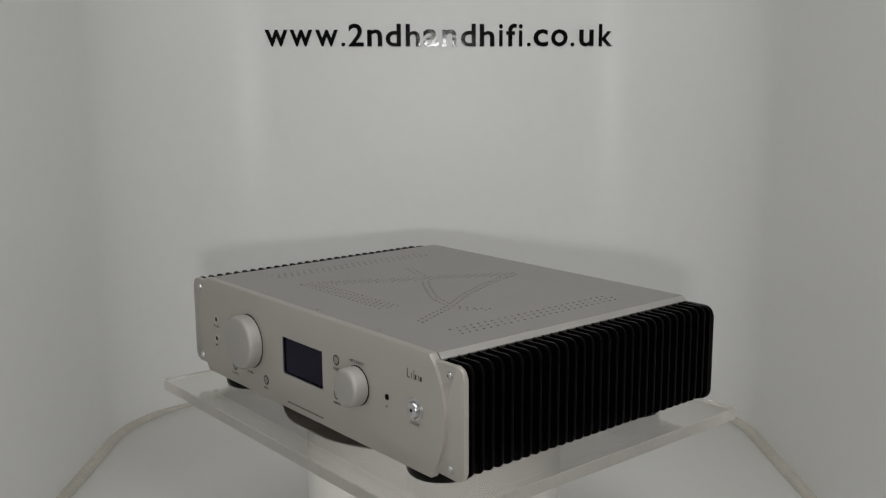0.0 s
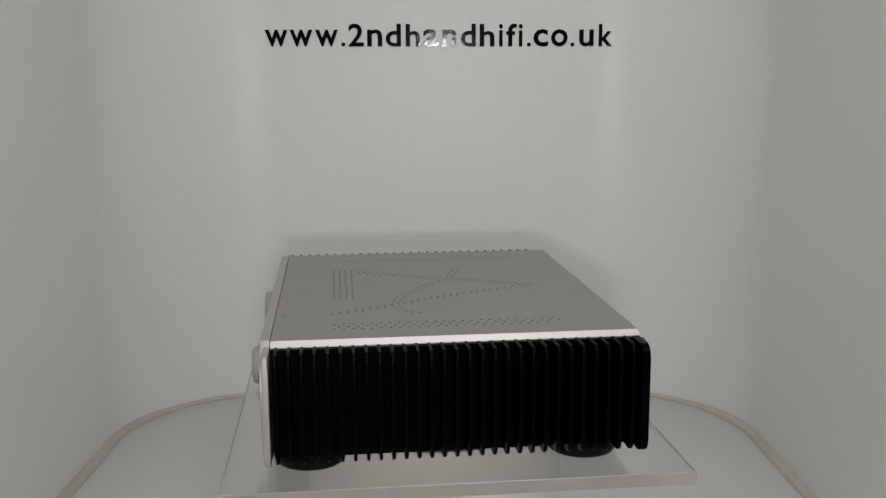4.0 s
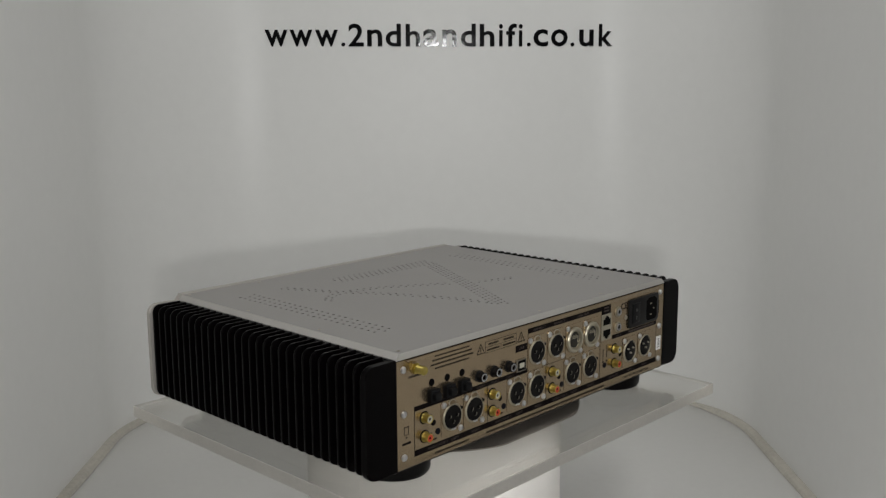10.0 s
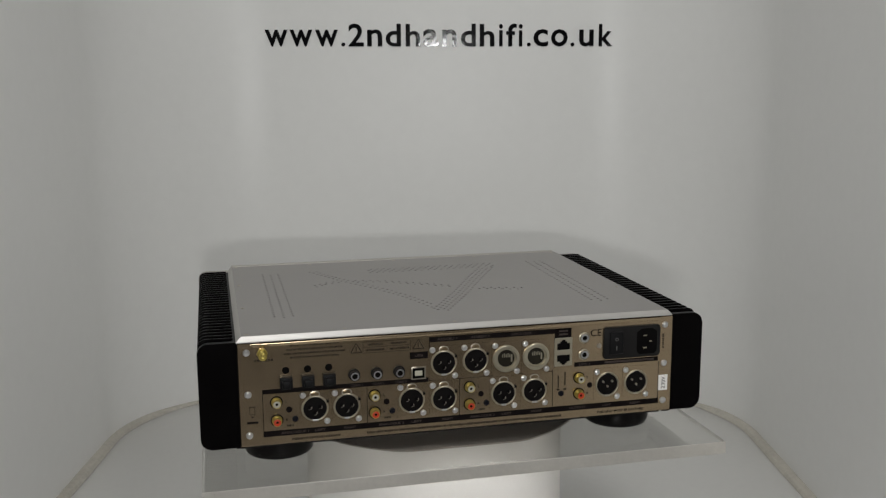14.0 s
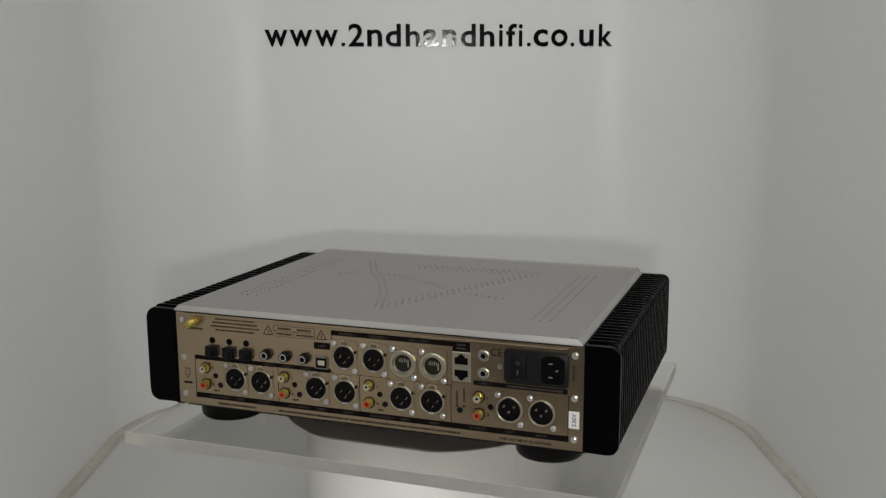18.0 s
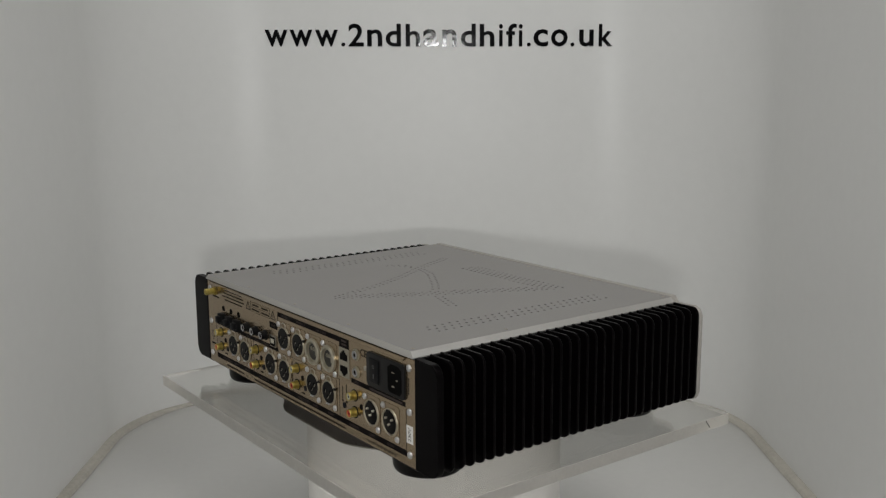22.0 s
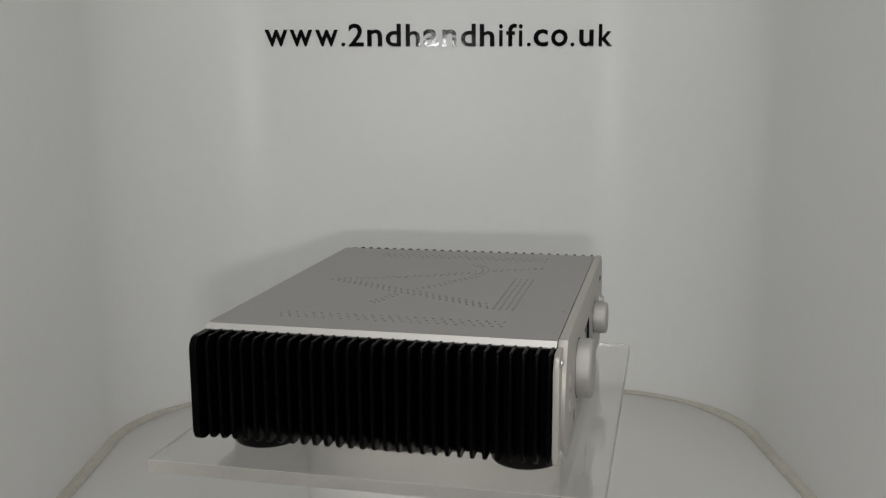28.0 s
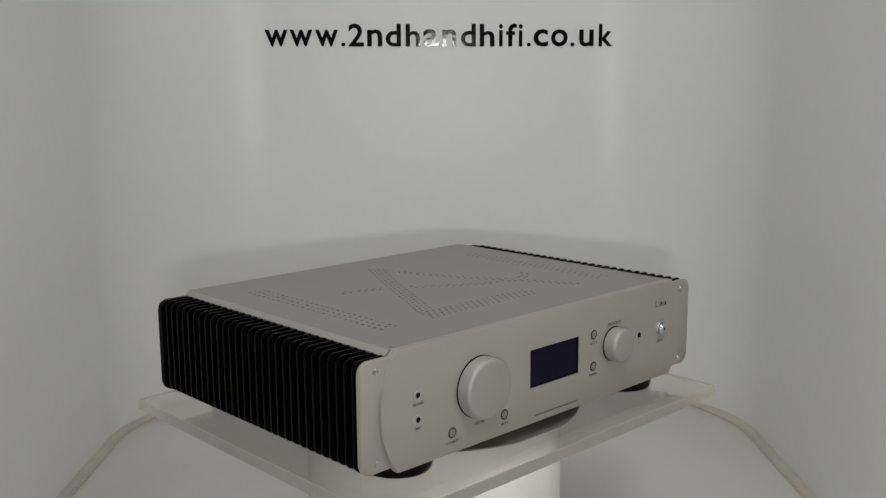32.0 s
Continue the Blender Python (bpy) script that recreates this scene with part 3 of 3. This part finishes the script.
def rear(amp):
    y = REAR_Y
    panel = part("rear_panel", mbox(-187.2, 194, 146, y, -7, 80.4, 0.3, 1), REAR, amp, "warm nickel-coloured rear panel full of sockets", smooth=False)
    part("rear_lip", mslab([(-172.6, 77.2), (181.6, 77.2), (185.4, 80.3), (-176.4, 80.3)], y - 1, y + 1.9, 0.8), REAR, amp, "folded metal lip over the rear panel")
    # dark strip put in as the shade between cover and panel
    part("gap_shadow", mbox(-181, 190, 146.5, y - 0.6, 80.4, 81.8), DARK, amp, smooth=False)
    for x in (187.0, -179.8):
        for z in (2.6, 37.4, 72.8):
            screw(panel, x, y, z, BACK, 3.0)
    # printed black strips
    for x0, x1, z0, z1 in ((36.5, 175.5, 36.8, 40.6), (-90, 35.6, 71.2, 75.6), (-174, -94.6, 40.0, 44.0), (-175.4, 175.8, 0.1, 5.0), (36.8, 52.4, 57.6, 63.6), (-91.5, -76.2, 67.2, 75.6)):
        part("label_strip", mbox(x0, x1, y - 0.1, y + 0.12, z0, z1), PRINT, panel, smooth=False)
    for x, z0, z1 in ((89.2, 4.2, 36.8), (9.3, 4.2, 37), (-74.7, 4.2, 39), (-174.8, 4.2, 39), (175.4, 4.2, 36.8), (35.5, 37, 71.2), (-76.0, 40, 68)):
        part("panel_seam", mbox(x - 0.25, x + 0.25, y - 0.1, y + 0.12, z0, z1), PRINT, panel, smooth=False)
    for x0, x1, z in ((-75, 36, 37.6),):
        part("panel_seam", mbox(x0, x1, y - 0.1, y + 0.12, z - 0.25, z + 0.25), PRINT, panel, smooth=False)
    for x, z in ((133.0, 21.8), (106.5, 21.6), (51.2, 21.8), (23.2, 21.4), (-29.8, 21.5), (-57.8, 21.7), (23.2, 52.6), (-4.7, 52.8)):
        xlr(amp, x, z)
    for x in (-125.6, -152.9):
        xlr(amp, x, 21.9, True)
    for x in (-31.9, -58.9):
        round_port(amp, x, 52.4)
    for x, z1, z0 in ((164.4, 29.2, 13.8), (83.0, 28.6, 13.6), (0.5, 29.4, 13.9), (-99.2, 29.8, 15.2)):
        phono(amp, x, z1, CREAM, label="gold phono socket with white insert")
        phono(amp, x, z0, RED, label="gold phono socket with red insert")
        words(panel, "L", x - 8, z1, 2.2, REAR_INK)
        words(panel, "R", x - 8, z0, 2.2, REAR_INK)
    for x, z, long, r in ((99.8, 47.9, 6.0, 4.4), (80.8, 47.9, 6.0, 4.4), (61.8, 47.9, 6.0, 4.4), (-103.3, 65.9, 2.2, 4.4), (-103.3, 50.8, 2.2, 4.4)):
        wide = x > 0
        s = part("coaxial_socket" if wide else "jack_socket", mlathe([(r + 0.6, 0), (r + 0.6, 1.0), (r, 1.3), (r - 0.5, 1.4)] + ([] if wide else [(r, 1.5), (r, long - 0.4), (r - 0.3, long - 0.1)]), x, y, z, BACK, 24), BLACK if wide else CUP, amp)
        if wide:
            part("barrel", mlathe([(r - 0.3, 1.2), (r - 0.3, long - 0.1), (r - 0.9, long)], x, y, z, BACK, 24), BLACK, s)
        bore, brim = (r - 1.9, r - 1.0) if wide else (r - 2.1, r - 0.9)
        part("ring", mlathe([(brim, long - 0.6), (brim, long + 0.2), (bore, long + 0.2), (bore - 0.1, long - 1)], x, y, z, BACK, 24), CHROME, s)
        part("hole", mlathe([(bore, long - 1.0), (bore - 0.1, long - 0.7), (0, long - 0.7)], x, y, z, BACK, 16), DARK, s)
        if wide:
            part("contact", mlathe([(1.5, long - 1), (1.5, long - 0.2), (1.0, long), (0.8, long - 0.5), (0, long - 0.5)], x, y, z, BACK, 10), PRINT, s)
    # aerial socket
    s = part("aerial_socket", mlathe([(4.6, 0), (4.6, 2.2), (3.0, 2.3), (3.0, 5), (3.3, 5.2), (3.3, 11), (2.9, 11.6), (1.5, 11.6), (1.4, 10)], 174.5, y, 71.6, BACK, 6), GOLD, amp, "gold threaded aerial socket")
    part("thread", mlathe([(3.1, 2.0)] + [(3.1 + 0.35 * (i % 2), 3 + 0.6 * i) for i in range(14)] + [(1.6, 11.9), (0, 11)], 174.5, y, 71.6, BACK, 20), GOLD, s)
    # optical sockets with their dust caps
    for x in (156.0, 138.2, 120.7):
        s = part("optical_socket", mbox(x - 5.2, x + 5.2, y - 0.2, y + 5.0, 40.6, 51.0, 0.6), BLACK, amp, "black square optical socket")
        part("cap", mbox(x - 3.4, x + 3.4, y + 4, y + 8.5, 42.2, 48.6, 0.8), BLACK, s)
        part("hole", mlathe([(3.0, 0), (3.0, 0.25), (2.4, 0.3), (0, 0.3)], x, y, 55.9, BACK, 16), DARK, s)
    # USB socket
    s = part("usb_socket", mbox(38.9, 51.6, y - 0.2, y + 1.2, 39.8, 51.0, 0.4), TIN, amp)
    part("hole", mbox(40.2, 50.3, y, y + 1.45, 41.0, 49.8), DARK, s, smooth=False)
    part("tongue", mbox(42.0, 48.5, y, y + 1.75, 43.2, 47.6, 0.3, 1), CREAM, s)
    # network sockets
    s = part("network_socket", mbox(-92.4, -75.9, y - 0.2, y + 0.8, 41.6, 67.2, 0.4, 1), CUP, amp)
    for z, f in ((60.6, 1), (47.8, -1)):
        part("hole", mslab([(-84.1 + a, z + f * b) for a, b in ((-5.8, -4), (5.8, -4), (5.8, 1.8), (3.2, 1.8), (3.2, 3.4), (1.6, 3.4), (1.6, 4.8), (-1.6, 4.8), (-1.6, 3.4), (-3.2, 3.4), (-3.2, 1.8), (-5.8, 1.8))], y, y + 1.05), DARK, s, smooth=False)
    # mains inlet with rocker switch
    s = part("mains_inlet", mslab(rounded(-174.8, -121.3, 45.2, 73.8, 2.5), y - 0.2, y + 1.8, 0.8), CHARCOAL, amp, "black mains inlet with rocker switch")
    part("rocker", mslab([(-139.6, 49.5), (-126.6, 49.5), (-126.6, 69.5), (-139.6, 69.5)], y + 1, y + 2.9, 0.6), BLACK, s)
    words(s, "O", -133, 63.0, 3.0, PALE_INK, y=y + 3.05)
    part("printing", mbox(-133.4, -132.6, y + 2.7, y + 3.05, 53.2, 57.0), PALE_INK, s, smooth=False)
    part("opening", mslab([(-171.6, 50.5), (-169, 47.8), (-155, 47.8), (-152.4, 50.5), (-152.4, 68), (-157, 71), (-167, 71), (-171.6, 68)], y + 1.4, y + 2.0), DARK, s, smooth=False)
    for x, z, w, h in ((-160.2, 64.6, 3.4, 0.9), (-165.4, 59.2, 2.0, 1.2), (-160.2, 53.4, 3.4, 1.1)):
        part("pin", mbox(x - w / 2, x + w / 2, y + 1.8, y + 2.3, z - h / 2, z + h / 2, 0.1, 1), RIM, s)
    part("bolt", mlathe([(2.3, 0), (2.1, 0.8), (0, 1.1)], -117.4, y, 57.6, BACK, 14), NICKEL, panel)
    # slide switches, holes and their marks
    for x in (164.4, 83.0, 0.5):
        part("hole", mlathe([(2.5, 0), (2.5, 0.25), (0, 0.3)], x - 10.2, y, 22.3, BACK, 14), PRINT, panel)
        s = part("toggle", mlathe([(2.6, 0), (2.6, 0.5), (1.9, 0.7), (1.9, 0.3), (0, 0.3)], x - 15.0, y, 13.9, BACK, 14), BLUE, panel)
        bars(panel, [(x - 13.6, x - 8, 8.4, 1.6), (x - 20.2, x - 18.6, 9.6, 4.6), (x - 26, x - 22, 8.8, 1.6)], REAR_INK)
    part("toggle", mlathe([(2.6, 0), (2.6, 0.5), (1.9, 0.7), (1.9, 0.3), (0, 0.3)], -82.6, y, 16.7, BACK, 14), BLUE, panel)
    part("hole", mlathe([(2.5, 0), (2.5, 0.25), (0, 0.3)], -109.4, y, 22.3, BACK, 14), PRINT, panel)
    for x, z0, z1 in ((-80.0, 22, 33), (-86.2, 24, 36)):
        bm = mbox(x - 0.5, x + 0.5, y - 0.1, y + 0.12, z0, z1)
        mbox(x - 1.3, x + 1.3, y - 0.1, y + 0.12, 19.6, 21.2, bm=bm)
        tagged(part("printing", bm, REAR_INK, panel, smooth=False), kind="stuff")
    # warning marks
    for x in (97.6, 45.0):
        bm = bmesh.new()
        for k in range(3):
            a, b = radians(90 + 120 * k), radians(210 + 120 * k)
            p, q = Vector((math.cos(a), math.sin(a))) * 5.4, Vector((math.cos(b), math.sin(b))) * 5.4
            n = (q - p).orthogonal().normalized() * 0.35
            mslab([(x + v.x, 69.2 + v.y) for v in (p + n, q + n, q - n, p - n)], y - 0.1, y + 0.12, bm=bm)
        mbox(x - 0.4, x + 0.4, y - 0.1, y + 0.12, 68, 71.6, bm=bm)
        mbox(x - 0.4, x + 0.4, y - 0.1, y + 0.12, 66.6, 67.3, bm=bm)
        part("warning_mark", bm, REAR_INK, panel, smooth=False)
    bm = bmesh.new()
    for x0, x1, z0, z1 in ((51.4, 92.0, 75.0, 75.3), (51.4, 92.0, 70.4, 70.7), (51.4, 92.0, 65.6, 65.9), (51.4, 51.7, 65.6, 75.3), (91.7, 92.0, 65.6, 75.3), (71.6, 71.9, 65.6, 70.6)):
        mbox(x0, x1, y - 0.1, y + 0.12, z0, z1, bm=bm)
    tagged(part("printed_frame", bm, REAR_INK, panel, smooth=False), kind="stuff")
    bars(panel, [(75, 88, 72.8, 1.6), (55, 69, 72.8, 1.6), (74, 90, 68.0, 1.6), (53, 70, 68.0, 1.6)], REAR_INK)
    bars(panel, [(112, 152, 76.4, 1.4), (109, 155, 73.0, 1.4), (107, 157, 69.6, 1.4), (112, 152, 66.2, 1.4), (166, 182, 65.6, 1.8)], REAR_INK)
    bars(panel, [(112.7, 152.7, -3.6, 1.8), (-83.0, 89.8, -3.7, 1.8)], REAR_INK)
    for text, x, z, w in (("ANALOGUE 1", 150, 2.6, 23), ("LEFT", 129, 2.6, 9), ("RIGHT", 104, 2.6, 10), ("ANALOGUE 2", 69, 2.6, 22), ("LEFT", 47, 2.6, 9), ("RIGHT", 20, 2.6, 10),
                          ("ANALOGUE 3", -11, 2.6, 22), ("LEFT", -33, 2.6, 9), ("RIGHT", -60, 2.6, 10), ("OUTPUTS", -98, 2.6, 15), ("LEFT", -126, 2.6, 8), ("RIGHT", -153, 2.6, 10),
                          ("AES/EBU 1", 20, 73.4, 17), ("AES/EBU 2", -9, 73.4, 17), ("LIPS 2 OUT", -46, 73.4, 18), ("USB", 44.6, 60.6, 7), ("LIPS 1", -104, 42.0, 10),
                          ("COAX 1", 98, 38.7, 10), ("COAX 2", 79.5, 38.7, 10), ("COAX 3", 60.5, 38.7, 10)):
        words(panel, text, x, z, 2.1, PALE, width=w, y=y + 0.3)
    bars(panel, [(-170, -123, 42.0, 1.8)], PALE, y=y + 0.25)
    bars(panel, [(-88, -80, 73.2, 1.5), (-88, -80, 70.2, 1.5)], PALE, y=y + 0.25)
    words(panel, "THIS UNIT MUST BE EARTHED", -139, -3.6, 2.1, REAR_INK, width=45)
    words(panel, "CE", -114.4, 69.8, 6.4, REAR_INK, width=10)
    part("printing", mbox(179.6, 188.6, y - 0.1, y + 0.12, 12.4, 14.2), PRINT, panel, smooth=False)
    # a small bin mark over its bar, and upright print beside the inlet
    bm = bmesh.new()
    for x0, x1, z0, z1 in ((181.4, 186.8, 26.4, 27.0), (181.8, 182.3, 20.4, 26.4), (185.9, 186.4, 20.4, 26.4), (181.8, 186.4, 20.0, 20.5), (183.2, 185.0, 17.6, 18.6)):
        mbox(x0, x1, y - 0.1, y + 0.12, z0, z1, bm=bm)
    tagged(part("bin_mark", bm, REAR_INK, panel, smooth=False), kind="stuff")
    bm = bmesh.new()
    for z in (51.5, 53.6, 55.4, 57.5, 59.3, 61.4, 63.2):
        mbox(-179.4, -177.6, y - 0.1, y + 0.12, z, z + 1.3, bm=bm)
    tagged(part("printing", bm, REAR_INK, panel, smooth=False), kind="stuff")
    # the voltage sticker, its figures turned on end
    s = part("voltage_sticker", mbox(-183.9, -175.2, y - 0.1, y + 0.2, 12.0, 26.4), PAPER, panel, "white paper sticker", smooth=False)
    words(s, "230V", -179.5, 19.2, 3.6, INK, turn=90, width=11, y=y + 0.35)


def amplifier():
    amp = tagged(new("amplifier"), "silver hi-fi amplifier with black finned sides, standing on the clear board", "amplifier")
    part("chassis", mbox(-183, 192, -147.5, 147, -7, 73, 0.5, 1), BLACK, amp, smooth=False)
    part("floor_pan", mbox(-178, 187, -146, 150, -9, -6.9, 0.3, 1), BLACK, amp, smooth=False)
    cover(amp)
    for side in (1, -1):
        heat_sink(amp, side)
    front(amp)
    rear(amp)
    bm = mlathe([(0, 0), (26.4, 0), (28.2, 0.7), (29.2, 2.2), (29.7, 5), (29.9, 10), (29.9, 16), (0, 16)], 0, 0, -FOOT, UP, 48)
    foot = put("foot", bm, RUBBER, True)
    for x, yy in ((-155, -118), (155, -118), (-156, 114), (156, 114)):
        f = part("foot", foot, RUBBER, amp, "black tapered rubber foot")
        f.location = ((CX + x) / 1000, yy / 1000, 0)
    amp.location = (0, 0, BOARD_TOP + 0.0001)
    return amp


# ---- build ----
booth()
platter, board = stand()
amp = amplifier()


def motions():
    """Platter, board and amplifier turn together, clockwise from above, at an even rate."""
    for ob, z in ((platter, 0.1826), (board, BOARD_TOP - 0.0111), (amp, BOARD_TOP + 0.0001)):
        walk(ob, [(2.0 * i, pose(0, 0, z, 0, 0, -51.2166 - 8.30453 * 2.0 * i)) for i in range(17)])


motions()
